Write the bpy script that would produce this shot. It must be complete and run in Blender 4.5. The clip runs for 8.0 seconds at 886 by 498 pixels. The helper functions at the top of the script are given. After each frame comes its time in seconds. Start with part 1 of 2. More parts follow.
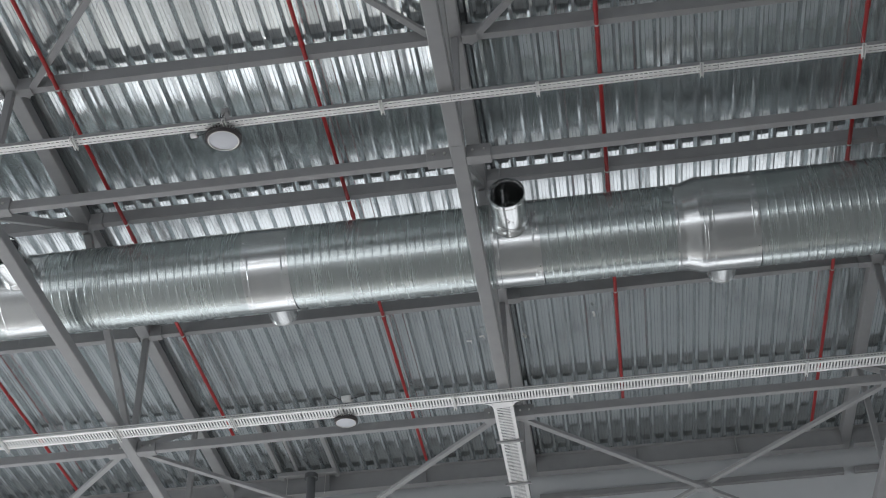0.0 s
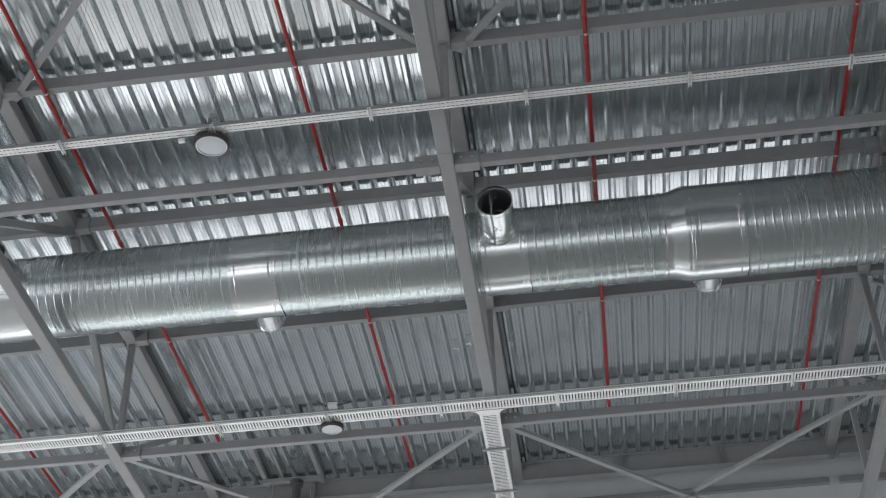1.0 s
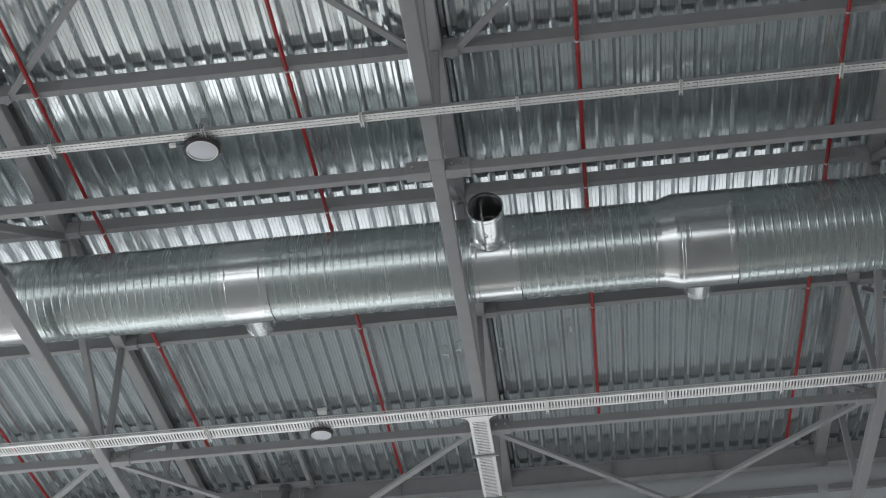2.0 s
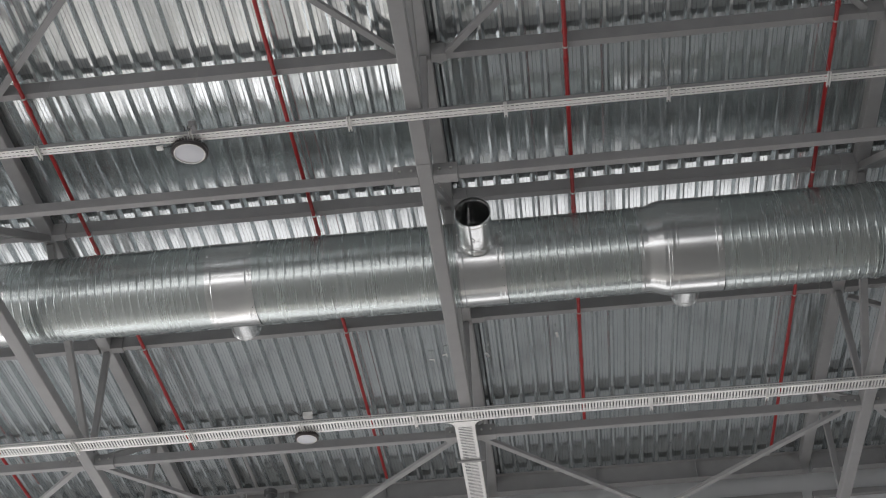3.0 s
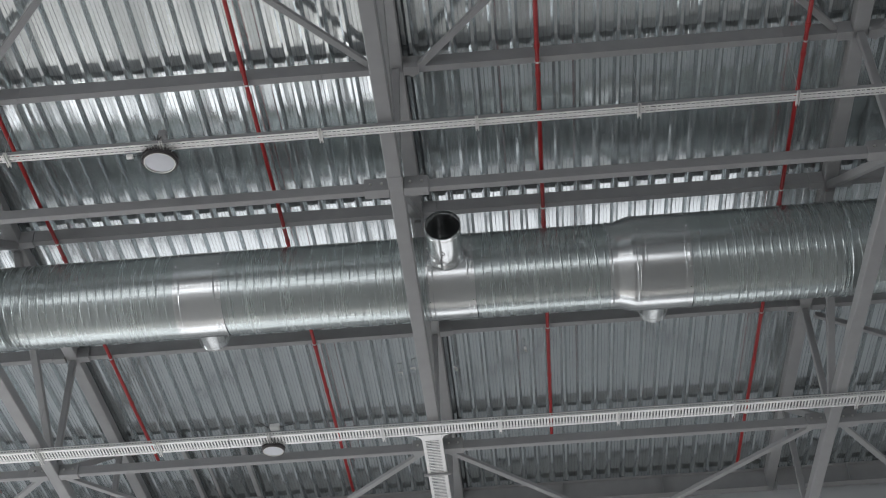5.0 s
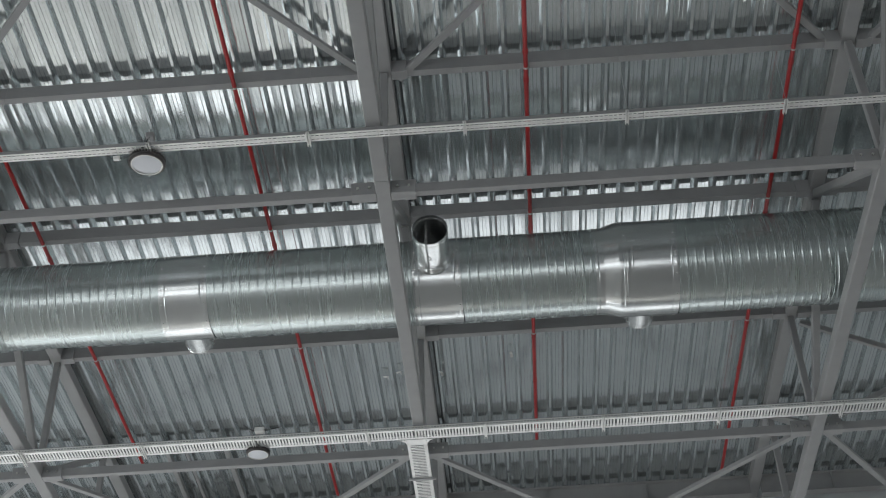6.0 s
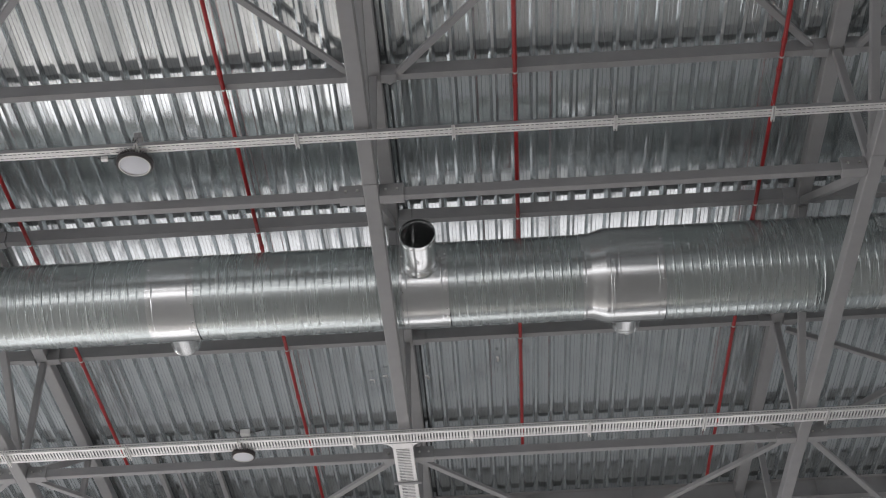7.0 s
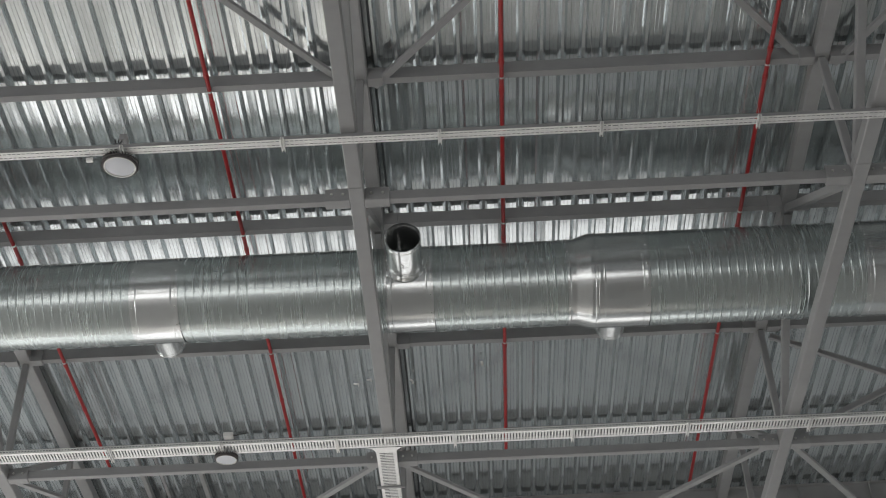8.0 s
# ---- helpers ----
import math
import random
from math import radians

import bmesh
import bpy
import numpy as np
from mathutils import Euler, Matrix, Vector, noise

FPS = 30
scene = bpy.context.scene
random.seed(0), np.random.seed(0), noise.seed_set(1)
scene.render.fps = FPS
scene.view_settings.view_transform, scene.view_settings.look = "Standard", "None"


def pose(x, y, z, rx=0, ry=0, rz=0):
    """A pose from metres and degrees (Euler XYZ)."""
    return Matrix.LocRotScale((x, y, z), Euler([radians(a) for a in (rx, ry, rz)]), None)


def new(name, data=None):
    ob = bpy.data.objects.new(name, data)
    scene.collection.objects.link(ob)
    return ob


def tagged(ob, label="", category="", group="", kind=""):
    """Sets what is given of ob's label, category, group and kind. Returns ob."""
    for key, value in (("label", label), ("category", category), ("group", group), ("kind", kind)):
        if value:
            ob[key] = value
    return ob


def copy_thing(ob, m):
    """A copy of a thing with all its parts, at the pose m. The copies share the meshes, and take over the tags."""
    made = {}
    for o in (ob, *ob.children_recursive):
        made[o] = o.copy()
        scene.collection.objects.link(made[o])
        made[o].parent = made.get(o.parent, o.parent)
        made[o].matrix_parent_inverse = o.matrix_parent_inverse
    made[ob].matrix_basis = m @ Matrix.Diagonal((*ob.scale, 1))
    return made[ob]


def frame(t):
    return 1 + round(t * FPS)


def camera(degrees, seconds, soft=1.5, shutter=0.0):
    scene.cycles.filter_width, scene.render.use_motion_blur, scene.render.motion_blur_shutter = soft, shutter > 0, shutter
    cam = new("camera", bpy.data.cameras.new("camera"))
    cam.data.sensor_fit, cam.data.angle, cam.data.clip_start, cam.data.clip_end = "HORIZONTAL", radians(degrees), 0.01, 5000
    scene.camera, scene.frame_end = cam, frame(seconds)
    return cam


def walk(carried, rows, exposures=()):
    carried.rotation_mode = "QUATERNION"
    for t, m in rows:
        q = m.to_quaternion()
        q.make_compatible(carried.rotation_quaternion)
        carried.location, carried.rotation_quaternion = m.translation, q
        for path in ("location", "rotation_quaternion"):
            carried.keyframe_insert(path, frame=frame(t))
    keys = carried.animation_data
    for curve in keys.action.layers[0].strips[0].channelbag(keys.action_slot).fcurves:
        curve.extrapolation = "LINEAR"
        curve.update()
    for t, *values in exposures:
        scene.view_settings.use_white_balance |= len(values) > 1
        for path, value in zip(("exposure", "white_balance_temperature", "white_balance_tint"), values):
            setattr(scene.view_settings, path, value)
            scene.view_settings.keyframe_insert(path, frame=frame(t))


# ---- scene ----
cam = camera(35.5, 8.0, soft=1.0)
EYE = 1.6
ROWS = [
    (0.0, 124.295, 2.041, 7.841),
    (0.5, 124.423, 2.003, 7.468),
    (1.0, 124.571, 1.967, 7.161),
    (2.5, 124.897, 1.922, 6.361),
    (3.0, 124.984, 1.905, 5.982),
    (3.5, 125.112, 1.919, 5.596),
    (4.0, 125.247, 1.955, 5.202),
    (4.5, 125.371, 1.997, 4.866),
    (6.0, 125.648, 1.896, 3.773),
    (6.5, 125.717, 1.813, 3.401),
    (7.0, 125.785, 1.765, 3.043),
    (7.5, 125.842, 1.745, 2.720),
    (8.0, 125.939, 1.720, 2.254),
]
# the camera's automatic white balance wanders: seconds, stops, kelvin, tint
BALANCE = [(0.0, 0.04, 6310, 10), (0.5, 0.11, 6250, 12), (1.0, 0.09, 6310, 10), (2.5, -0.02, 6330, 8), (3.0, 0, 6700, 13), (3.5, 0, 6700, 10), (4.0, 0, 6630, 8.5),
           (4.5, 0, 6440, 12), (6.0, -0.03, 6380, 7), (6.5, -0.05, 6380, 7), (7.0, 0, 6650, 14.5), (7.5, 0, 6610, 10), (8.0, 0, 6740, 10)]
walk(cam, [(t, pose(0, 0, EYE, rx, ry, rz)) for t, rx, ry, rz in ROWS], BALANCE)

# ---- world and light ----
world = bpy.data.worlds.new("sky")
scene.world = world
world.use_nodes = True
wn = world.node_tree.nodes
sky = wn.new("ShaderNodeTexSky")
sky.sky_type, sky.sun_disc = "NISHITA", False
sky.sun_elevation, sky.sun_rotation = radians(55), radians(-12)
world.node_tree.links.new(sky.outputs[0], wn["Background"].inputs[0])
wn["Background"].inputs[1].default_value = 0.12
sun = new("sun", bpy.data.lights.new("sun", "SUN"))
sun.data.energy, sun.data.angle, sun.data.color = 2.0, radians(0.5), (1, 0.975, 0.94)
sun.matrix_world = pose(0, 0, 40, -35, 0, 12)

# Plan: u runs along purlins, v along the trusses down the roof's slope, w square to the roof.
SLOPE = 4.004
ROOF = pose(0, 0, EYE + 11.12, -SLOPE, 0, 0)
TRUSS_U = [-19.235, -13.235, -7.235, -1.235, 4.765, 9.1, 15.1]
BAYS = list(zip(TRUSS_U, TRUSS_U[1:]))
PURLIN_V = [-4.9, -1.9, 1.1, 4.15, 7.16, 10.17, 13.17, 16.05, 19.02, 22.0]
DECK_W = 2.38
U0, U1 = -19.4, 16.9
V0, V1 = -8.0, 25.0
WALL_Y, BACK_Y = 25.1, -8.6


# an area lamp set in an opening, standing in for the sky's light
def window_light(name, x, y, z, w, h, turn, watts):
    ob = new(name, bpy.data.lights.new(name, "AREA"))
    ob.data.shape, ob.data.size, ob.data.size_y, ob.data.energy = "RECTANGLE", w, h, watts
    ob.data.color = (0.988, 0.98, 0.995)
    ob.matrix_world = pose(x, y, z, 90, 0, turn)
    return ob


# openings: centre x, sill z, width, height
WIN_FAR = [(x, 4.8, 4.4, 2.8) for x in (-15.6, -10.8, -6.0)] + [(x, 4.3, 4.4, 3.2) for x in (-1.2, 3.6)]
# unseen gates down to the floor, placed by their reflection in the deck
GATES = [(x, 0.1, 1.6, 4.4) for x in (-18.0, -15.2, -12.4, -9.6, -6.8, -4.0)]
WIN_BACK = [(x, 1.0, 4.4, 10.0) for x in (-15.6, -10.8, -6.0)] + [(x, 0.4, 4.4, 4.4) for x in (-1.2, 3.6)]
# side openings (centre y first): unseen, added only to fill the hall with light
FILL_WIN = [(y, 2.0, 4.4, 5.5) for y in (8.0, 14.0, 20.0)]
P_FAR, P_GATE, P_BACK, P_LEFT, P_RIGHT = 4.5, 6.6, 5.8, 330, 120
for x, z, w, h in WIN_FAR:
    window_light("daylight_far", x, WALL_Y + 0.05, z + h / 2, w - 0.1, h - 0.1, 180, P_FAR * w * h)
for x, z, w, h in GATES:
    window_light("daylight_gate", x, WALL_Y + 0.05, z + h / 2, w - 0.1, h - 0.1, 180, P_GATE * w * h)
for x, z, w, h in WIN_BACK:
    window_light("daylight_back", x, BACK_Y - 0.05, z + h / 2, w - 0.1, h - 0.1, 0, P_BACK * w * h)
# added fill lamps in the side openings, stronger on the left
for y, z, w, h in FILL_WIN:
    window_light("fill_left", U0 - 0.35, y, z + h / 2, w - 0.1, h - 0.1, -90, P_LEFT)
    window_light("fill_right", U1 + 0.35, y, z + h / 2, w - 0.1, h - 0.1, 90, P_RIGHT)


# ---- materials ----
def material(name, base, rough=0.5, metal=0.0, scale=8.0, vary=0.12, bump=0.0, bump_scale=60.0, rough_vary=0.0, stretch=(1, 1, 1), rand=0.0):
    m = bpy.data.materials.new(name)
    m.use_nodes = True
    n, l = m.node_tree.nodes, m.node_tree.links
    b = n["Principled BSDF"]
    b.inputs["Metallic"].default_value, b.inputs["Roughness"].default_value = metal, rough
    co = n.new("ShaderNodeTexCoord")
    mp = n.new("ShaderNodeMapping")
    mp.inputs["Scale"].default_value = stretch
    l.new(co.outputs["Object"], mp.inputs[0])
    big, fine = n.new("ShaderNodeTexNoise"), n.new("ShaderNodeTexNoise")
    big.inputs["Scale"].default_value, big.inputs["Detail"].default_value = scale * 0.12, 4
    fine.inputs["Scale"].default_value, fine.inputs["Detail"].default_value = scale, 6
    for t in (big, fine):
        l.new(mp.outputs[0], t.inputs["Vector"])
    add = n.new("ShaderNodeMath")
    add.operation = "ADD"
    l.new(big.outputs[0], add.inputs[0])
    l.new(fine.outputs[0], add.inputs[1])
    src = add.outputs[0]
    if rand:
        oi = n.new("ShaderNodeObjectInfo")
        ma = n.new("ShaderNodeMath")
        ma.operation, ma.inputs[1].default_value = "MULTIPLY_ADD", rand
        l.new(oi.outputs["Random"], ma.inputs[0])
        l.new(src, ma.inputs[2])
        src = ma.outputs[0]
    mr = n.new("ShaderNodeMapRange")
    mr.inputs["From Min"].default_value, mr.inputs["From Max"].default_value = 0.6, 1.4 + rand
    l.new(src, mr.inputs[0])
    ramp = n.new("ShaderNodeValToRGB")
    ramp.color_ramp.elements[0].color = (*[c * (1 - vary) for c in base], 1)
    ramp.color_ramp.elements[1].color = (*[min(1, c * (1 + vary)) for c in base], 1)
    l.new(mr.outputs[0], ramp.inputs[0])
    l.new(ramp.outputs[0], b.inputs["Base Color"])
    if rough_vary:
        rr = n.new("ShaderNodeMapRange")
        rr.inputs["From Min"].default_value, rr.inputs["From Max"].default_value = 0.7, 1.3
        rr.inputs["To Min"].default_value, rr.inputs["To Max"].default_value = rough - rough_vary, rough + rough_vary
        l.new(add.outputs[0], rr.inputs[0])
        l.new(rr.outputs[0], b.inputs["Roughness"])
    if bump:
        bt, bn = n.new("ShaderNodeTexNoise"), n.new("ShaderNodeBump")
        bt.inputs["Scale"].default_value, bt.inputs["Detail"].default_value = bump_scale, 3
        l.new(mp.outputs[0], bt.inputs["Vector"])
        bn.inputs["Strength"].default_value, bn.inputs["Distance"].default_value = bump, 0.01
        l.new(bt.outputs[0], bn.inputs["Height"])
        l.new(bn.outputs[0], b.inputs["Normal"])
    return m


M_DECK = material("galvanised_deck", (0.64, 0.68, 0.69), 0.13, 0.78, 14, 0.07, 0.0, 12, 0.03, (1, 0.6, 1))
M_STEEL = material("grey_painted_steel", (0.318, 0.322, 0.322), 0.5, 0.0, 5, 0.09, 0.05, 80, 0.05)
M_DUCT = material("spiral_duct_galvanised", (0.575, 0.63, 0.625), 0.26, 0.88, 9, 0.05, 0.0, 9, 0.03, (12, 0.5, 0.5))
M_SMOOTH = material("bright_galvanised_sheet", (0.72, 0.745, 0.745), 0.21, 0.93, 8, 0.04, 0.0, 4, 0.02)
M_RED = material("red_painted_pipe", (0.37, 0.02, 0.022), 0.35, 0.0, 9, 0.12, 0.0)
M_TRAY = material("zinc_cable_tray", (0.80, 0.80, 0.785), 0.38, 0.35, 12, 0.10)
M_ZINC = material("zinc_fitting", (0.66, 0.66, 0.64), 0.35, 0.9, 20, 0.12)
M_BLACK = material("dark_rubber", (0.03, 0.03, 0.032), 0.5, 0.0, 20, 0.1)
M_LAMP = material("grey_lamp_housing", (0.10, 0.092, 0.092), 0.4, 0.3, 20, 0.1)
M_OPAL = material("opal_diffuser", (0.66, 0.68, 0.72), 0.35, 0.0, 6, 0.02)
M_WALL = material("pale_grey_wall_panel", (0.66, 0.685, 0.695), 0.55, 0.0, 2, 0.05, 0.03, 20)
M_FLOOR = material("polished_concrete_floor", (0.50, 0.485, 0.46), 0.4, 0.0, 1.5, 0.12, 0.05, 10, 0.08)
M_FRAME = material("white_window_frame", (0.75, 0.76, 0.76), 0.4, 0.0, 6, 0.03)
M_DARK = material("dark_grey_drain", (0.12, 0.125, 0.13), 0.5, 0.0, 8, 0.1)
M_GLASS = bpy.data.materials.new("window_glass")
M_GLASS.use_nodes = True
g = M_GLASS.node_tree.nodes["Principled BSDF"]
g.inputs["Transmission Weight"].default_value, g.inputs["Roughness"].default_value, g.inputs["IOR"].default_value = 1.0, 0.02, 1.45


# ---- builders ----
def link(name, bm, mat, parent=None, label="", smooth=False, crease=35):
    me = bpy.data.meshes.new(name)
    bm.to_mesh(me)
    bm.free()
    me.materials.append(mat)
    if smooth:
        me.shade_smooth()
        me.set_sharp_from_angle(angle=radians(crease))
    ob = new(name, me)
    if parent:
        ob.parent = parent
    if label:
        ob["label"] = label
    return ob


def part(name, bm, mat, parent, label="", smooth=False, crease=35):
    return link(name, bm, mat, parent, label, smooth, crease)


def empty(name, m, label, category, group="", kind=""):
    ob = new(name)
    ob.matrix_world = m
    return tagged(ob, label, category, group, kind)


def add_box(bm, x0, x1, y0, y1, z0, z1, bevel=0.0):
    made = bmesh.ops.create_cube(bm, size=1, matrix=Matrix.Translation(((x0 + x1) / 2, (y0 + y1) / 2, (z0 + z1) / 2)) @ Matrix.Diagonal((x1 - x0, y1 - y0, z1 - z0, 1)))
    if bevel:
        edges = {e for v in made["verts"] for e in v.link_edges}
        bmesh.ops.bevel(bm, geom=list(edges), offset=bevel, segments=1, affect="EDGES")
    return bm


def box(x0, x1, y0, y1, z0, z1, bevel=0.0):
    return add_box(bmesh.new(), x0, x1, y0, y1, z0, z1, bevel)


def bar_matrix(a, b):
    a, b = Vector(a), Vector(b)
    d = b - a
    return Matrix.Translation((a + b) / 2) @ d.to_track_quat("Y", "Z").to_matrix().to_4x4(), d.length


def bar(a, b, wide, tall, bevel=0.008):
    m, n = bar_matrix(a, b)
    bm = box(-wide / 2, wide / 2, -n / 2, n / 2, -tall / 2, tall / 2, bevel)
    bm.transform(m)
    return bm


def add_tube(bm, a, b, r, seg=16, r2=None, caps=True):
    a, b = Vector(a), Vector(b)
    d = b - a
    m = Matrix.Translation((a + b) / 2) @ d.to_track_quat("Z", "Y").to_matrix().to_4x4()
    bmesh.ops.create_cone(bm, cap_ends=caps, segments=seg, radius1=r, radius2=r if r2 is None else r2, depth=d.length, matrix=m)
    return bm


def tube(a, b, r, seg=16, r2=None, caps=True):
    return add_tube(bmesh.new(), a, b, r, seg, r2, caps)


def lathe(profile, seg=48, closed=False):
    """Turns (radius, height) pairs round z."""
    bm = bmesh.new()
    rings = [[bm.verts.new((r * math.cos(2 * math.pi * k / seg), r * math.sin(2 * math.pi * k / seg), h)) for k in range(seg)] for r, h in profile]
    pairs = list(zip(rings, rings[1:])) + ([(rings[-1], rings[0])] if closed else [])
    for p, q in pairs:
        for k in range(seg):
            bm.faces.new((p[k], p[(k + 1) % seg], q[(k + 1) % seg], q[k]))
    return bm


def profile_beam(points, length):
    """A closed outline of (y, z) pairs drawn out along x from 0 to length."""
    bm = bmesh.new()
    ends = [[bm.verts.new((x, y, z)) for y, z in points] for x in (0, length)]
    n = len(points)
    for k in range(n):
        bm.faces.new((ends[0][k], ends[0][(k + 1) % n], ends[1][(k + 1) % n], ends[1][k]))
    bm.faces.new(ends[0][::-1])
    bm.faces.new(ends[1])
    bmesh.ops.recalc_face_normals(bm, faces=bm.faces)
    return bm


# ---- the hall ----
link("floor", box(U0 - 0.4, U1 + 0.4, BACK_Y - 0.4, WALL_Y + 0.6, -0.3, 0), M_FLOOR)
tagged(bpy.data.objects["floor"], "grey polished concrete hall floor", "floor", kind="structure")


def wall_with_windows(name, y, thick, wins, top, label):
    """A wall along x with openings, built of blocks that butt together round them."""
    bm = bmesh.new()
    xs = sorted({U0 - 0.3, U1 + 0.3, *[x + k * w / 2 for x, z, w, h in wins for k in (-1, 1)]})
    zs = sorted({0.0, top, *[z for x, z, w, h in wins], *[z + h for x, z, w, h in wins]})
    for a, b in zip(xs, xs[1:]):
        for c, d in zip(zs, zs[1:]):
            if not any(abs((a + b) / 2 - x) < w / 2 and z < (c + d) / 2 < z + h for x, z, w, h in wins):
                add_box(bm, a, b, y, y + thick, c, d)
    return tagged(link(name, bm, M_WALL), label, "wall", kind="structure")


wall_with_windows("wall_far", WALL_Y, 0.3, WIN_FAR + GATES, 13.6, "pale grey smooth wall panels below the eaves")
wall_with_windows("wall_back", BACK_Y - 0.3, 0.3, WIN_BACK, 16.2, "pale grey smooth wall panels")


def side_wall(name, x0, x1):
    bm = bmesh.new()
    ys = sorted({BACK_Y - 0.3, WALL_Y + 0.3, *[y + k * w / 2 for y, z, w, h in FILL_WIN for k in (-1, 1)]})
    z0, h0 = FILL_WIN[0][1], FILL_WIN[0][3]
    for a, b in zip(ys, ys[1:]):
        gap = any(abs((a + b) / 2 - y) < w / 2 for y, z, w, h in FILL_WIN)
        for c, d in ((0, z0), (z0 + h0, 16.4)) if gap else ((0, 16.4),):
            add_box(bm, x0, x1, a, b, c, d)
    return tagged(link(name, bm, M_WALL), "pale grey smooth wall panels", "wall", kind="structure")


side_wall("wall_left", U0 - 0.6, U0 - 0.3)
side_wall("wall_right", U1 + 0.3, U1 + 0.6)


# one frame for every unseen opening: windows, gates and the added side ones
def window(name, x, y, z, w, h, turn=0):
    t = empty(name, pose(x, y, z, 0, 0, turn), "white framed glazed opening in the hall wall, placed unseen for daylight", "window", "hall windows", "structure")
    for a, b, c, d in ((-w / 2, w / 2, 0, 0.08), (-w / 2, w / 2, h - 0.08, h), (-w / 2, -w / 2 + 0.08, 0.08, h - 0.08), (w / 2 - 0.08, w / 2, 0.08, h - 0.08), (-0.03, 0.03, 0.08, h - 0.08)):
        part("window_frame", box(a, b, -0.05, 0.05, c, d), M_FRAME, t)
    for a, b in ((-w / 2 + 0.08, -0.03), (0.03, w / 2 - 0.08)):
        p = part("pane", box(a, b, -0.01, 0.01, 0.08, h - 0.08), M_GLASS, t)
        p.visible_shadow = False
    return t


k = 0
for y, wins in ((WALL_Y + 0.18, WIN_FAR + GATES), (BACK_Y - 0.18, WIN_BACK)):
    for x, z, w, h in wins:
        k += 1
        window("window_%d" % k, x, y, z, w, h)
# frames for the added side openings
for x in (U0 - 0.48, U1 + 0.48):
    for y, z, w, h in FILL_WIN:
        k += 1
        window("window_%d" % k, x, y, z, w, h, 90)


def deck():
    """Trapezoidal steel sheets, four ribs each, slightly wavy; bottom flanges lie on the purlins."""
    pitch, tall = 0.27, 0.09
    g = tall - 0.007
    # three flats on the wide flange, parted by two pressed grooves; the last number counts the flats
    rib = [(0.036, 0.0, 1), (0.074, 0.0, 1), (0.114, tall, 2), (0.160, tall, 2), (0.1625, g, 0), (0.1665, g, 0), (0.169, tall, 3), (0.211, tall, 3),
           (0.2135, g, 0), (0.2175, g, 0), (0.220, tall, 4), (0.266, tall, 4)]
    bm = bmesh.new()
    vs = [V0 - 1.0 + 0.5 * i for i in range(int((V1 - V0 + 1.6) / 0.5) + 1)]
    u, sheet = U0 - 0.3, 0
    while u < U1 + 0.3:
        last = None
        tilt = random.uniform(-0.0025, 0.0025)
        for i in range(5):
            lean = [random.uniform(-0.0013, 0.0013) for _ in range(5)]
            seen = set()
            for du, dw, flat in rib if i < 4 else rib[:1]:
                x = i * pitch + du
                dw += lean[flat] * (1 if flat in seen else -1)
                seen.add(flat)
                now = [bm.verts.new((u + x, v, DECK_W + dw + 0.0012 * (sheet % 2) + tilt * (x - 0.54) * 0.3
                                     + 0.00022 * noise.noise((x * 1.5 + sheet * 7.3, v * 0.8, dw * 20)))) for v in vs]
                if last:
                    for k in range(len(vs) - 1):
                        bm.faces.new((last[k], last[k + 1], now[k + 1], now[k]))
                last = now
        u += 4 * pitch
        sheet += 1
    bm.faces.new([bm.verts.new((u, v, DECK_W + 0.25)) for u, v in ((U0 - 0.7, V0 - 1.2), (U1 + 0.7, V0 - 1.2), (U1 + 0.7, V1 + 0.7), (U0 - 0.7, V1 + 0.7))])
    ob = link("ceiling", bm, M_DECK)
    ob.matrix_world = ROOF
    return tagged(ob, "galvanised trapezoidal steel roof deck with deep ribs", "ceiling", kind="structure")


deck()


# ---- roof trusses ----
def truss():
    t = empty("roof_truss", ROOF @ pose(0, 0, 0), "grey painted steel lattice roof truss carrying the deck", "truss", "roof trusses")
    c = 0.18
    part("bottom_chord", bar((0, V0, c / 2), (0, V1 - 0.3, c / 2), c, c, 0.012), M_STEEL, t)
    part("top_chord", bar((0, V0, DECK_W - 0.1), (0, V1, DECK_W - 0.1), 0.2, 0.19, 0.012), M_STEEL, t)
    lows = [1.1, 7.16, 13.17, 19.1]
    for v in lows:
        part("vertical", bar((0, v, c), (0, v, DECK_W - 0.2), 0.1, 0.1), M_STEEL, t)
        for s in (-1, 1):
            part("diagonal", bar((0, v + s * 0.12, c - 0.02), (0, v + s * 2.9, DECK_W - 0.2), 0.11, 0.11), M_STEEL, t)
        part("gusset_plate", box(-0.012, 0.012, v - 0.3, v + 0.3, c - 0.01, c + 0.24), M_STEEL, t)
    for v in (-4.9, 22.05):
        part("vertical", bar((0, v, c), (0, v, DECK_W - 0.2), 0.1, 0.1), M_STEEL, t)
    for v in (0.8, 12.84):
        part("splice_plate", box(-0.094, 0.094, v - 0.006, v + 0.006, -0.006, c + 0.006), M_STEEL, t)
    return t


first = truss()
first.matrix_world = ROOF @ pose(TRUSS_U[0], 0, 0)
for u in TRUSS_U[1:]:
    copy_thing(first, ROOF @ pose(u, 0, 0))


def purlin(n):
    t = empty("purlin", ROOF, "grey painted steel channel purlin under the deck", "purlin", "purlins")
    a, b, h, f = -0.05, 0.05, 0.2, 0.012
    outline = [(a, 0), (b, 0), (b, f), (a + f, f), (a + f, h - f), (b, h - f), (b, h), (a, h)]
    part("beam", profile_beam([(y, z - 0.2 - 0.002) for y, z in outline], n), M_STEEL, t)
    for x in (0.0, n - 0.2):
        part("end_plate", box(x, x + 0.2, a - 0.03, b + 0.012, -0.235, -0.02, 0.004), M_STEEL, t)
    return t


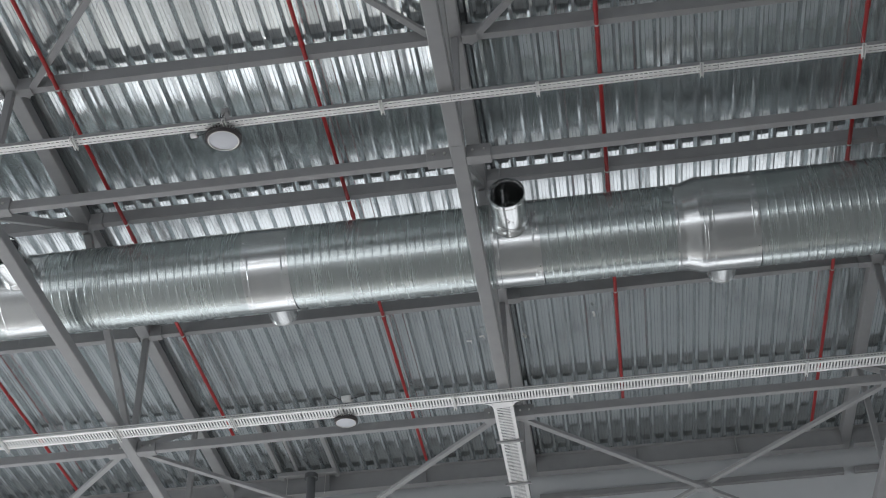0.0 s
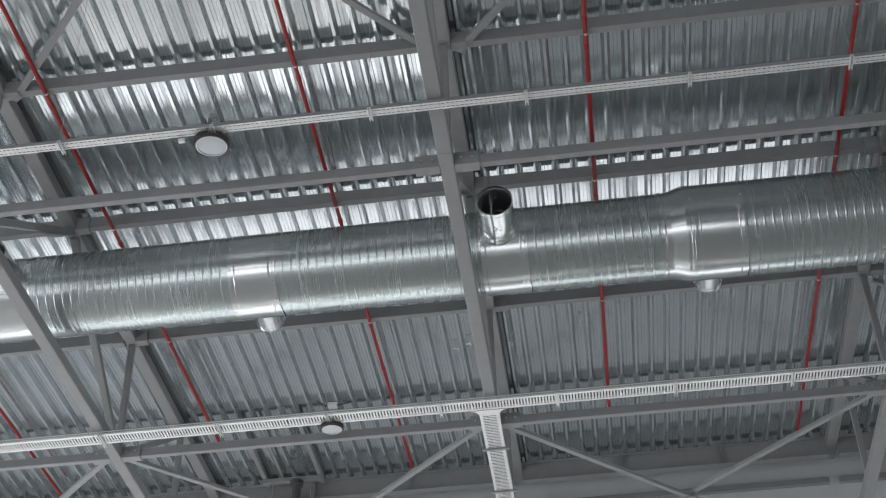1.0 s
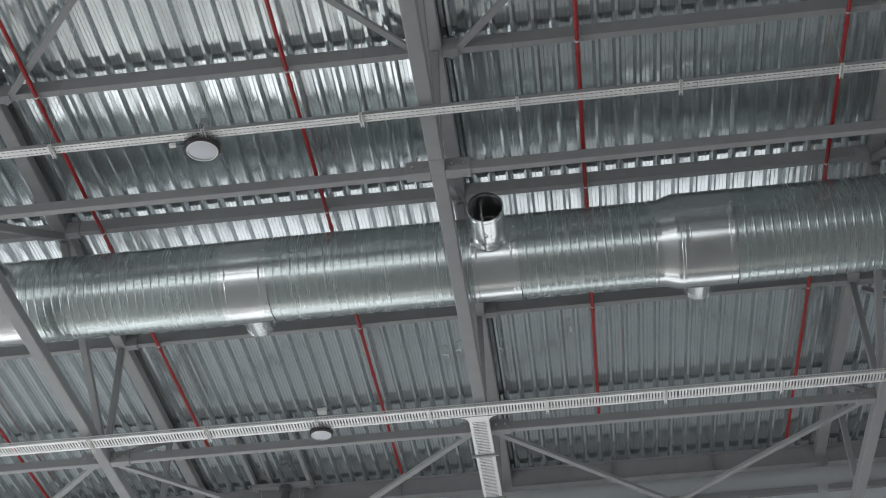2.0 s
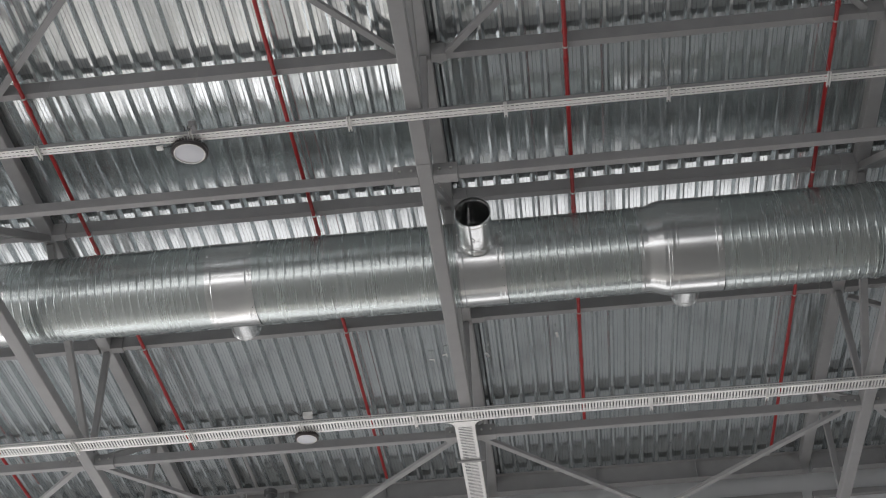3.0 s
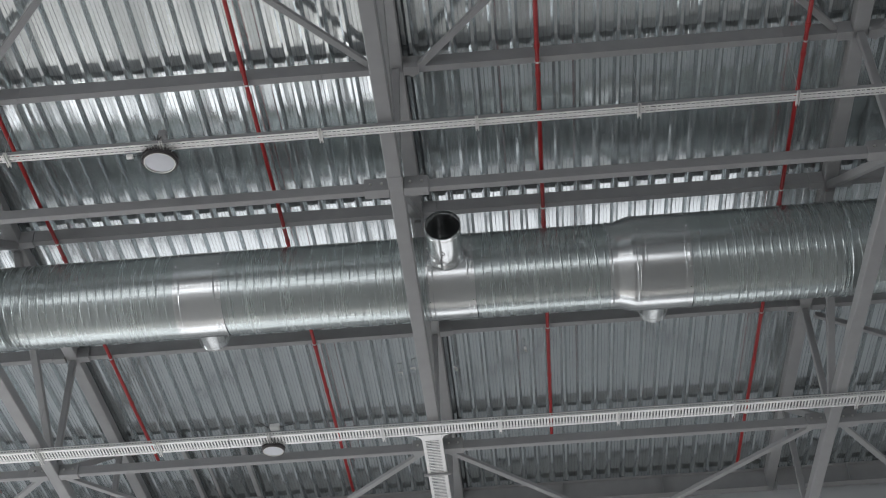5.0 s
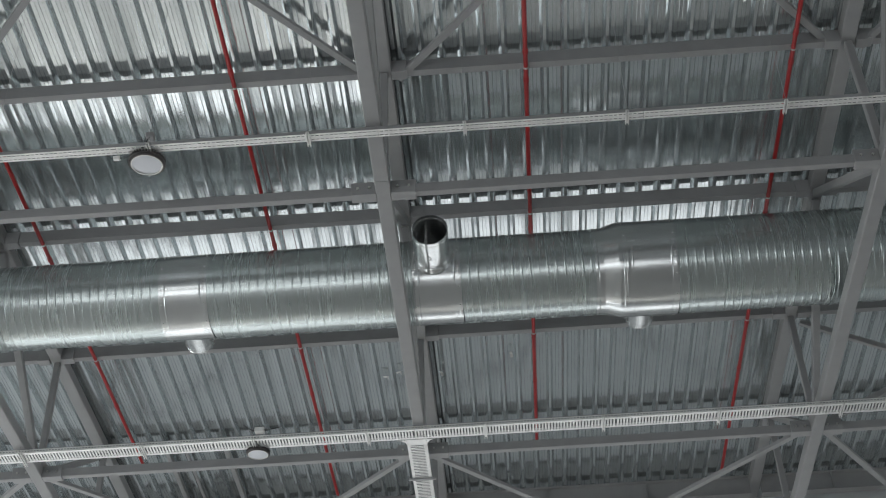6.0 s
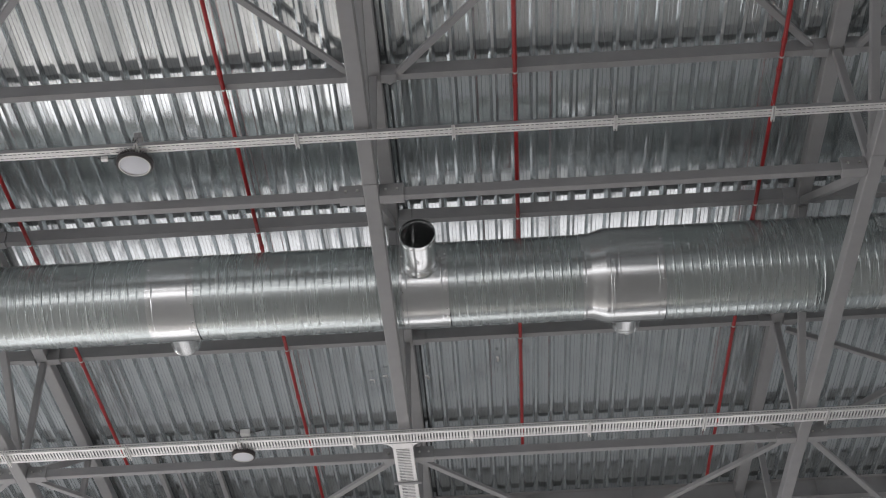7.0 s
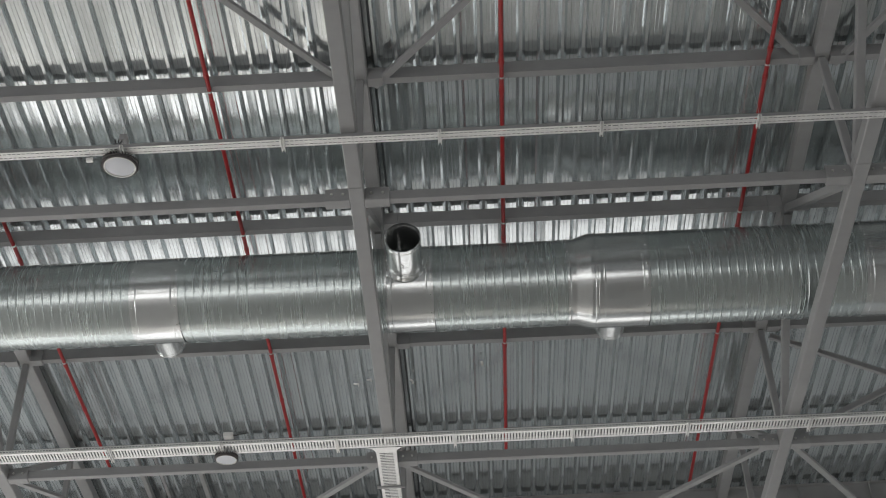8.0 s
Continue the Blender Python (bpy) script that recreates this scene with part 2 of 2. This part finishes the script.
def strut(n):
    t = empty("tie_strut", ROOF, "grey painted steel tie between truss bottom chords", "strut", "bottom ties")
    part("tube", box(0.22, n - 0.22, -0.045, 0.045, 0, 0.14, 0.006), M_STEEL, t)
    for x in (0.0, n - 0.3):
        b = part("end_bracket", box(x, x + 0.3, -0.075, 0.075, -0.02, 0.18, 0.006), M_STEEL, t)
        for dx in (0.08, 0.22):
            part("bolt", tube((x + dx, -0.0755, 0.08), (x + dx, -0.092, 0.08), 0.018, 6), M_ZINC, b)
    return t


def fill_bays(make, gap, vs, w):
    """One piece for each bay and line; bays of one length share the meshes."""
    made = {}
    for u0, u1 in BAYS:
        n = round(u1 - u0 - 2 * gap, 3)
        for v in vs:
            m = ROOF @ pose(u0 + gap, v, w)
            if n in made:
                copy_thing(made[n], m)
            else:
                made[n] = make(n)
                made[n].matrix_world = m


fill_bays(purlin, 0.1, PURLIN_V, DECK_W)
fill_bays(strut, 0.09, (1.1, 7.16, 13.12, 19.12), 0.02)


def cross_brace(name, du, dv, w, label):
    """Two angles that cross between neighbouring trusses, with a plate where they meet."""
    t = empty(name, ROOF, label, "brace", "cross braces")
    part("angle", bar((0.18, 0.1, w), (du - 0.18, dv - 0.1, w), 0.09, 0.06, 0.004), M_STEEL, t)
    part("angle", bar((du - 0.18, 0.1, w + 0.062), (0.18, dv - 0.1, w + 0.062), 0.09, 0.06, 0.004), M_STEEL, t)
    part("centre_plate", box(du / 2 - 0.13, du / 2 + 0.13, dv / 2 - 0.06, dv / 2 + 0.06, w - 0.045, w - 0.032), M_STEEL, t)
    return t


for name, v, dv, w, label in (("low_brace", 19.12, 5.75, 0.06, "grey steel angles crossing between bottom chords"), ("roof_brace", 13.17, -6.0, 2.2, "grey steel angles crossing under the deck")):
    for u0, u1 in BAYS:
        one = cross_brace(name, u1 - u0, dv, w, label)
        one.matrix_world = ROOF @ pose(u0, v, 0)


def sway_frame(u0, u1, v):
    t = empty("sway_brace", ROOF @ pose(u0, v, 0), "grey steel cross bracing standing between two trusses", "brace")
    n = u1 - u0
    part("angle", bar((0.15, 0.06, 2.12), (n - 0.15, 0.06, 0.16), 0.07, 0.09, 0.004), M_STEEL, t)
    part("angle", bar((0.15, -0.02, 0.16), (n - 0.15, -0.02, 2.12), 0.07, 0.09, 0.004), M_STEEL, t)
    return t


sway_frame(TRUSS_U[4], TRUSS_U[5], 19.1)


def eave_beam(u0, u1):
    t = empty("eave_beam", ROOF @ pose(u0 + 0.1, 24.5, 1.97), "deep grey steel eave beam along the wall head", "beam", "eave beams")
    n = u1 - u0 - 0.2
    f = 0.014
    outline = [(-0.09, 0), (0.09, 0), (0.09, f), (0.006, f), (0.006, 0.4 - f), (0.09, 0.4 - f), (0.09, 0.4), (-0.09, 0.4), (-0.09, 0.4 - f), (-0.006, 0.4 - f), (-0.006, f), (-0.09, f)]
    part("beam", profile_beam(outline, n), M_STEEL, t)
    for x in (n * 0.33, n * 0.66):
        part("stiffener", box(x, x + 0.012, -0.088, -0.008, f, 0.4 - f), M_STEEL, t)
    return t


for u0, u1 in BAYS:
    eave_beam(u0, u1)


def roof_outlet():
    """Trimmer rails under the deck, a channel between them, and a drain pipe that drops from it."""
    t = empty("roof_outlet", ROOF, "dark drain pipe on a channel between two roof trimmers", "drain")
    for u in (-6.12, -5.04):
        part("trimmer", box(u - 0.04, u + 0.04, 22.06, 24.38, 2.26, 2.372, 0.004), M_STEEL, t)
    part("trimmer", box(-5.82, -5.77, 22.06, 24.38, 2.32, 2.372, 0.004), M_STEEL, t)
    part("channel", box(-6.16, -5.0, 24.02, 24.1, 2.17, 2.256, 0.004), M_STEEL, t)
    part("flange", tube((-5.49, 24.06, 2.08), (-5.49, 24.06, 2.168), 0.13, 24), M_DARK, t, smooth=True)
    drop = bmesh.new()
    add_tube(drop, (-5.49, 24.06, 2.08), (-5.49, 24.06 - 0.03, 1.0), 0.085, 24)
    part("drain_pipe", drop, M_DARK, t, "dark grey plastic drain pipe", True)
    for u in (-5.95, -5.2):
        part("rod", tube((u, 24.02, 2.12), (u, 23.98, 1.7), 0.006, 6), M_ZINC, t)
    return t


roof_outlet()


# ---- air duct ----
DUCT_V, DUCT_W = 16.12, 1.03
R1, R2 = 0.598, 0.664


def spiral(u0, u1, r, seg=80, pitch=0.12, rise=0.0015, ribs=3):
    """A lock-seam pipe along u: a raised seam winds round it."""
    bm = bmesh.new()
    steps = [(0.0, 0.0), (0.003, rise), (0.009, rise), (0.012, 0.0)]
    for k in range(1, ribs + 1):
        c = 0.012 + (pitch - 0.012) * k / (ribs + 1)
        steps += [(c - 0.005, 0.0), (c, 0.0005), (c + 0.005, 0.0)]
    n = int((u1 - u0) / pitch)
    rings = []
    for k in range(seg + 1):
        a = 2 * math.pi * k / seg
        ring = []
        for i in range(n + 1):
            for q, (du, dr) in enumerate(steps):
                x = min(max(u0 + i * pitch + du + (k / seg - 0.5) * pitch, u0), u1)
                rr = r + dr + 0.0005 * noise.noise((i * 3.7 + (q // 3) * 1.9 + u0, 5 * math.cos(a), 5 * math.sin(a)))
                ring.append(bm.verts.new((x, rr * math.cos(a), rr * math.sin(a))))
        rings.append(ring)
    for p, q in zip(rings, rings[1:]):
        for i in range(len(p) - 1):
            bm.faces.new((p[i], p[i + 1], q[i + 1], q[i]))
    bmesh.ops.recalc_face_normals(bm, faces=bm.faces)
    return bm


def turned(profile, seg=80):
    """(u, radius) pairs turned round the duct's own axis."""
    bm = lathe([(r, u) for u, r in profile], seg)
    bm.transform(Matrix.Rotation(radians(90), 4, "Y"))
    return bm


def collar(u0, u1, ra, rb, hole=None):
    """A smooth sheet sleeve with two beads at each end; hole: (u, side, radius) of a branch."""
    b = 0.0075
    mid = [(u0 + 0.085 + (u1 - u0 - 0.17) * i / 24, ra + (rb - ra) * i / 24 + 0.004) for i in range(25)]
    bm = turned([(u0 - 0.02, ra - 0.01), (u0 - 0.02, ra + 0.006), (u0 + 0.01, ra + b), (u0 + 0.03, ra + 0.004), (u0 + 0.06, ra + 0.004), (u0 + 0.07, ra + b), *mid,
                 (u1 - 0.07, rb + b), (u1 - 0.06, rb + 0.004), (u1 - 0.03, rb + 0.004), (u1 - 0.01, rb + b), (u1 + 0.02, rb + 0.006), (u1 + 0.02, rb - 0.01)], 120)
    if hole:
        hu, side, hr = hole
        gone = [f for f in bm.faces if side * f.calc_center_median().y < 0 and math.hypot(f.calc_center_median().x - hu, f.calc_center_median().z) < hr]
        bmesh.ops.delete(bm, geom=gone, context="FACES")
    return bm


def stub(r, start, length):
    """An open branch pipe along -y with a rolled rim and a bead, thin walled."""
    o = [(r + 0.016, start), (r + 0.012, start + 0.06), (r, start + 0.09), (r, start + 0.13), (r + 0.004, start + 0.135), (r, start + 0.14), (r, start + 0.17), (r + 0.004, start + 0.175), (r, start + 0.18),
         (r, length - 0.075), (r + 0.004, length - 0.07), (r, length - 0.065), (r, length - 0.015), (r + 0.006, length - 0.01), (r + 0.006, length), (r - 0.004, length),
         (r - 0.006, length - 0.05), (r - 0.012, length - 0.055), (r - 0.006, length - 0.06), (r - 0.006, start + 0.14), (r - 0.014, start + 0.13), (r - 0.006, start + 0.12), (r - 0.006, start - 0.1)]
    bm = lathe(o, 48)
    bm.transform(Matrix.Rotation(radians(90), 4, "X"))
    return bm


def air_duct():
    t = empty("air_duct", ROOF @ pose(0, DUCT_V, DUCT_W), "large galvanised spiral air duct hung between the trusses", "duct")
    for u0, u1, r in ((-16.6, -8.2, R1), (-7.5, -4.6, R1), (-3.97, -1.08, R1), (-0.45, 1.44, R1), (2.52, 4.68, R2), (4.66, 5.5, R2), (6.2, 14.0, R2)):
        part("spiral_pipe", spiral(u0, u1, r), M_DUCT, t, smooth=True)
    part("joint_ring", turned([(4.64, R2), (4.645, R2 + 0.014), (4.68, R2 + 0.014), (4.70, R2)]), M_DUCT, t, smooth=True)
    for u0, u1, hole in ((-8.2, -7.5, (-7.85, 1, 0.22)), (-4.6, -3.97, (-4.4, -1, 0.2)), (-1.08, -0.45, (-0.8, 1, 0.22))):
        part("tee_collar", collar(u0, u1, R1, R1, hole), M_SMOOTH, t, "bright smooth sheet collar", True, 12)
    red = turned([(1.42, R1), (1.42, R1 + 0.012), (1.45, R1 + 0.012), (1.47, R1 + 0.004), (1.54, R1 + 0.006), (1.74, R2 + 0.004), (1.79, R2 + 0.004), (1.80, R2 + 0.010), (1.83, R2 + 0.010), (1.84, R2 + 0.004)])
    part("reducer", red, M_SMOOTH, t, "bright smooth sheet reducer", True, 8)
    part("tee_collar", collar(1.85, 2.52, R2, R2, (2.12, -1, 0.19)), M_SMOOTH, t, "bright smooth sheet collar", True, 12)
    part("tee_collar", collar(5.5, 6.2, R2, R2), M_SMOOTH, t, "bright smooth sheet collar", True, 12)
    for u, r, l, side in ((-0.8, 0.244, 1.25, 1), (-7.85, 0.244, 1.2, 1), (-4.4, 0.22, 1.16, -1), (2.12, 0.205, 1.26, -1)):
        bm = stub(r, 0.55 if side > 0 else 0.53, l)
        if side < 0:
            bm.transform(Matrix.Rotation(radians(180), 4, "Z"))
        bm.transform(pose(u, 0, 0, SLOPE, 0, 0))
        part("branch_stub", bm, M_SMOOTH, t, "open bright sheet branch pipe", True)
    # sheet screws round the ends of the sleeves
    head = lathe([(0.001, 0.010), (0.007, 0.009), (0.010, 0.004), (0.010, 0.0)], 8)
    screw = None
    for u, r in ((-4.585, R1), (-3.985, R1), (-1.065, R1), (-0.465, R1), (1.435, R1), (1.83, R2), (2.505, R2), (5.52, R2)):
        for k in range(14):
            m = pose(u, 0, 0, k * 360 / 14 + 7, 0, 0) @ pose(0, 0, r + 0.005)
            if screw is None:
                screw = part("screw", head, M_ZINC, t, smooth=True)
                screw.matrix_basis = m
            else:
                o = new("screw", screw.data)
                o.parent = t
                o.matrix_basis = m
    # felt-pen marks on the branch
    for a, b in (((-0.06, -0.83, -0.2365), (0.07, -0.93, -0.2335)), ((-0.045, -0.98, -0.2398), (0.0, -0.92, -0.2440)), ((0.0, -0.92, -0.2440), (-0.04, -0.87, -0.2407)), ((-0.02, -0.87, -0.2432), (0.05, -0.885, -0.2388))):
        bm = bar(a, b, 0.011, 0.004, 0)
        bm.transform(pose(-0.8, 0, 0, SLOPE, 0, 0))
        part("pen_mark", bm, M_BLACK, t, "short black felt-pen stroke")
    return t


air_duct()


# ---- sprinkler pipes ----
def sprinkler_pipe(u, end):
    t = empty("sprinkler_pipe", ROOF @ pose(u, 0, 2.15), "red painted steel sprinkler pipe clipped under the purlins", "pipe", "sprinkler pipes")
    part("pipe", tube((0, V0, 0), (0, end, 0), 0.029, 16), M_RED, t, smooth=True)
    for v in (10.0, 12.9, 13.4, 16.4, 19.1, 20.4):
        part("coupling", tube((0, v - 0.035, 0), (0, v + 0.035, 0), 0.037, 16), M_RED, t, smooth=True)
    for v in PURLIN_V:
        part("clip", tube((0, v - 0.012, 0), (0, v + 0.012, 0), 0.038, 16), M_ZINC, t, smooth=True)
    return t


for u, end in ((-10.1, 23.85), (-6.58, 22.42), (-3.2, 23.85), (0.61, 22.5), (4.06, 23.85), (8.0, 22.5)):
    sprinkler_pipe(u, end)


# ---- cable trays ----
def cable_tray_narrow():
    t = empty("cable_tray", ROOF @ pose(0, 11.96, -0.06), "narrow zinc cable tray with rows of slots, hung on rods", "cable tray")
    w, h = 0.12, 0.05
    n = 3.0
    for i in range(-6, 5):
        u0 = -1.18 + i * n
        bm = bmesh.new()
        for y0, y1 in ((-w / 2, -0.036), (-0.022, 0.022), (0.036, w / 2)):
            add_box(bm, u0, u0 + n - 0.004, y0, y1, 0, 0.002)
        x = u0
        while x < u0 + n - 0.03:
            for y0, y1 in ((-0.036, -0.022), (0.022, 0.036)):
                add_box(bm, x, x + 0.018, y0, y1, 0, 0.002)
            x += 0.054
        part("slotted_bottom", bm, M_TRAY, t)
        for y in (-w / 2, w / 2 - 0.002):
            part("side", box(u0, u0 + n - 0.004, y, y + 0.002, 0.002, h), M_STEEL, t)
    for u in (-7.4, -5.6, -3.8, -1.98, -0.2, 1.63, 3.4, 5.2):
        channel_bracket(t, u, 0.105)
        part("rod", tube((u, -0.085, -0.02), (u, -0.085, 2.36), 0.003, 6), M_STEEL, t)
    return t


def ladder_section(t, a0, a1, w, h, along, bars=0.046):
    """One length of tray: a bottom of cross bars between two margins, and two sides pierced by a row of slots."""
    bm = bmesh.new()
    x = a0
    while x < a1 - 0.02:
        add_box(bm, x, min(x + 0.025, a1), -w / 2 + 0.05, w / 2 - 0.045, 0, 0.003)
        x += bars
    add_box(bm, a0, a1, -w / 2, -w / 2 + 0.05, 0, 0.003)
    add_box(bm, a0, a1, w / 2 - 0.045, w / 2, 0, 0.003)
    parts = [bm]
    for y in (-w / 2, w / 2 - 0.003):
        sb = bmesh.new()
        add_box(sb, a0, a1, y, y + 0.003, 0.003, h * 0.4)
        add_box(sb, a0, a1, y, y + 0.003, h * 0.7, h)
        x = a0
        while x < a1 - 0.02:
            add_box(sb, x, min(x + 0.016, a1), y, y + 0.003, h * 0.4, h * 0.7)
            x += bars
        parts.append(sb)
    for b in parts:
        if along == "v":
            b.transform(Matrix.Rotation(radians(90), 4, "Z"))
    part("slotted_bottom", parts[0], M_TRAY, t)
    for b in parts[1:]:
        part("side", b, M_TRAY, t)


def channel_bracket(t, u, half, depth=0.04):
    """A strut channel across under the tray, open downwards: a web and two lips with a dark gap between."""
    bm = add_box(bmesh.new(), u - 0.02, u + 0.02, -half, half, -0.006, -0.003)
    for x in (u - 0.02, u + 0.011):
        add_box(bm, x, x + 0.009, -half, half, -depth, -0.006)
    part("bracket", bm, M_TRAY, t)


cable_tray_narrow()
w, h = 0.27, 0.06
t = empty("cable_tray", ROOF @ pose(0, 18.33, -0.08), "wide zinc ladder cable tray with cross slots, hung on rods", "cable tray")
for i in range(-6, 5):
    ladder_section(t, -1.3 + 3 * i, -1.3 + 3 * i + 2.996, w, h, "u")
for u in (-9.0, -7.2, -5.38, -3.7, -2.0, -0.25, 1.5, 3.2, 5.0):
    channel_bracket(t, u, 0.185)
    part("rod", tube((u, -0.185, -0.02), (u, -0.185, 2.4), 0.003, 6), M_STEEL, t)
t = empty("cable_tray", ROOF @ pose(-1.29, 18.6, -0.09), "wide zinc ladder cable tray branching off under the truss chord", "cable tray")
for i in range(2):
    ladder_section(t, 0.0 + 3 * i, 2.996 + 3 * i, 0.3, 0.08, "v")
part("tee_plate", box(-0.148, 0.148, -0.134, -0.002, 0.0, 0.003), M_TRAY, t)
for k in (-1, 1):
    bm = bmesh.new()
    arc = [(k * (0.15 + 0.14 * (1 - math.sin(a))), -0.13 + 0.16 * (1 - math.cos(a))) for a in [i * math.pi / 12 for i in range(7)]]
    ring = [(k * 0.15, -0.13), *arc]
    lo, hi = [bm.verts.new((x, y, 0)) for x, y in ring], [bm.verts.new((x, y, 0.004)) for x, y in ring]
    bm.faces.new(lo)
    bm.faces.new(hi[::-1])
    for i in range(len(ring)):
        j = (i + 1) % len(ring)
        bm.faces.new((lo[i], lo[j], hi[j], hi[i]))
    bmesh.ops.recalc_face_normals(bm, faces=bm.faces)
    part("corner_fillet", bm, M_TRAY, t)
for v in (1.0, 2.38, 3.76, 5.1):
    part("bracket", box(-0.21, 0.21, v - 0.02, v + 0.02, -0.03, -0.002), M_STEEL, t)


# ---- lamps ----
def bay_lamp(u, v, w, size=1.0):
    top = ROOF @ Vector((u, v, w))
    t = empty("high_bay_lamp", pose(*top), "round grey high bay lamp with an opal diffuser", "lamp", "high bay lamps")
    part("housing", lathe([(0.02, 0.10), (0.09, 0.10), (0.10, 0.05), (0.14, 0.045), (0.19, 0.035), (0.198, 0.0), (0.192, -0.018), (0.182, -0.02), (0.176, -0.008), (0.02, -0.008)], 48), M_LAMP, t, smooth=True)
    part("bezel", lathe([(0.182, -0.0205), (0.181, -0.024), (0.172, -0.024), (0.171, -0.012), (0.168, -0.010)], 48), M_ZINC, t, "bright clamping ring", True)
    part("diffuser", lathe([(0.001, -0.022), (0.08, -0.021), (0.15, -0.016), (0.170, -0.0095)], 48), M_OPAL, t, "milky glass diffuser", True)
    for k in range(36):
        a = 2 * math.pi * k / 36
        bm = box(0.09, 0.212, -0.004, 0.004, 0.0, 0.06)
        bm.transform(Matrix.Rotation(a, 4, "Z"))
        part("fin", bm, M_LAMP, t)
    part("fin_ring", lathe([(0.206, 0.0), (0.214, 0.0), (0.214, 0.012), (0.206, 0.012)], 48, True), M_LAMP, t, smooth=True)
    part("hook", tube((0, 0, 0.1), (0, -0.02, 0.34), 0.008, 8), M_ZINC, t)
    part("clamp", box(-0.03, 0.06, -0.09, 0.02, 0.33, 0.41, 0.006), M_STEEL, t)
    for k in range(3):
        part("cable", tube((-0.02 - 0.03 * k, -0.05, 0.12 + 0.02 * k), (-0.06 + 0.045 * k, -0.12, 0.3), 0.006, 6), M_BLACK, t)
    t.scale = (size, size, size)
    part("driver_box", box(-0.05, 0.05, -0.04, 0.04, 0.1, 0.16, 0.006), M_LAMP, t)
    return t


bay_lamp(-3.87, 12.15, -0.11)
bay_lamp(-3.68, 18.53, -0.13, 0.84)


# ---- deck clips ----
def deck_clip(u, v, turn):
    t = empty("deck_clip", ROOF @ pose(u, v, DECK_W - 0.006, 0, 0, turn), "small bright zinc clip loose under the roof deck", "clip", "deck clips")
    part("plate", box(-0.045, 0.045, -0.02, 0.02, -0.004, 0.004, 0.002), M_TRAY, t)
    part("tab", box(0.035, 0.045, -0.02, 0.02, -0.045, -0.004, 0.002), M_TRAY, t)
    return t


for u, v, turn in ((-1.93, 20.35, 10), (-1.70, 20.24, -20), (0.23, 19.89, 80), (-0.98, 20.32, 60)):
    deck_clip(u, v, turn)


# ---- small fittings ----
def junction_box(u, v, w):
    t = empty("junction_box", ROOF @ pose(u, v, w), "small grey plastic junction box beside the lamp", "box")
    part("body", box(-0.06, 0.06, -0.04, 0.04, -0.03, 0.03, 0.006), M_TRAY, t)
    part("lid", box(-0.052, 0.052, -0.032, 0.032, -0.036, -0.0305, 0.002), M_TRAY, t)
    for k in (-1, 1):
        part("gland", tube((k * 0.06, 0, 0), (k * 0.09, 0, 0), 0.012, 10), M_BLACK, t)
    part("cable", tube((-0.09, 0, 0), (-0.2, -0.05, 0.06), 0.006, 8), M_BLACK, t)
    part("cable", tube((0.09, 0, 0), (0.24, 0.03, 0.05), 0.006, 8), M_BLACK, t)
    return t


junction_box(-4.2, 12.06, -0.08).scale = (0.65, 0.65, 0.65)
junction_box(-3.6, 18.15, 0.04).scale = (1.2, 1.2, 1.2)


def wall_girt(u0, u1):
    t = empty("wall_girt", ROOF @ pose(u0, 24.985, 1.66), "grey steel girt rail along the wall head", "girt", "wall girts")
    part("rail", box(0.1, u1 - u0 - 0.1, -0.05, 0.05, 0, 0.12, 0.006), M_STEEL, t)
    return t


for u0, u1 in BAYS:
    wall_girt(u0, u1)
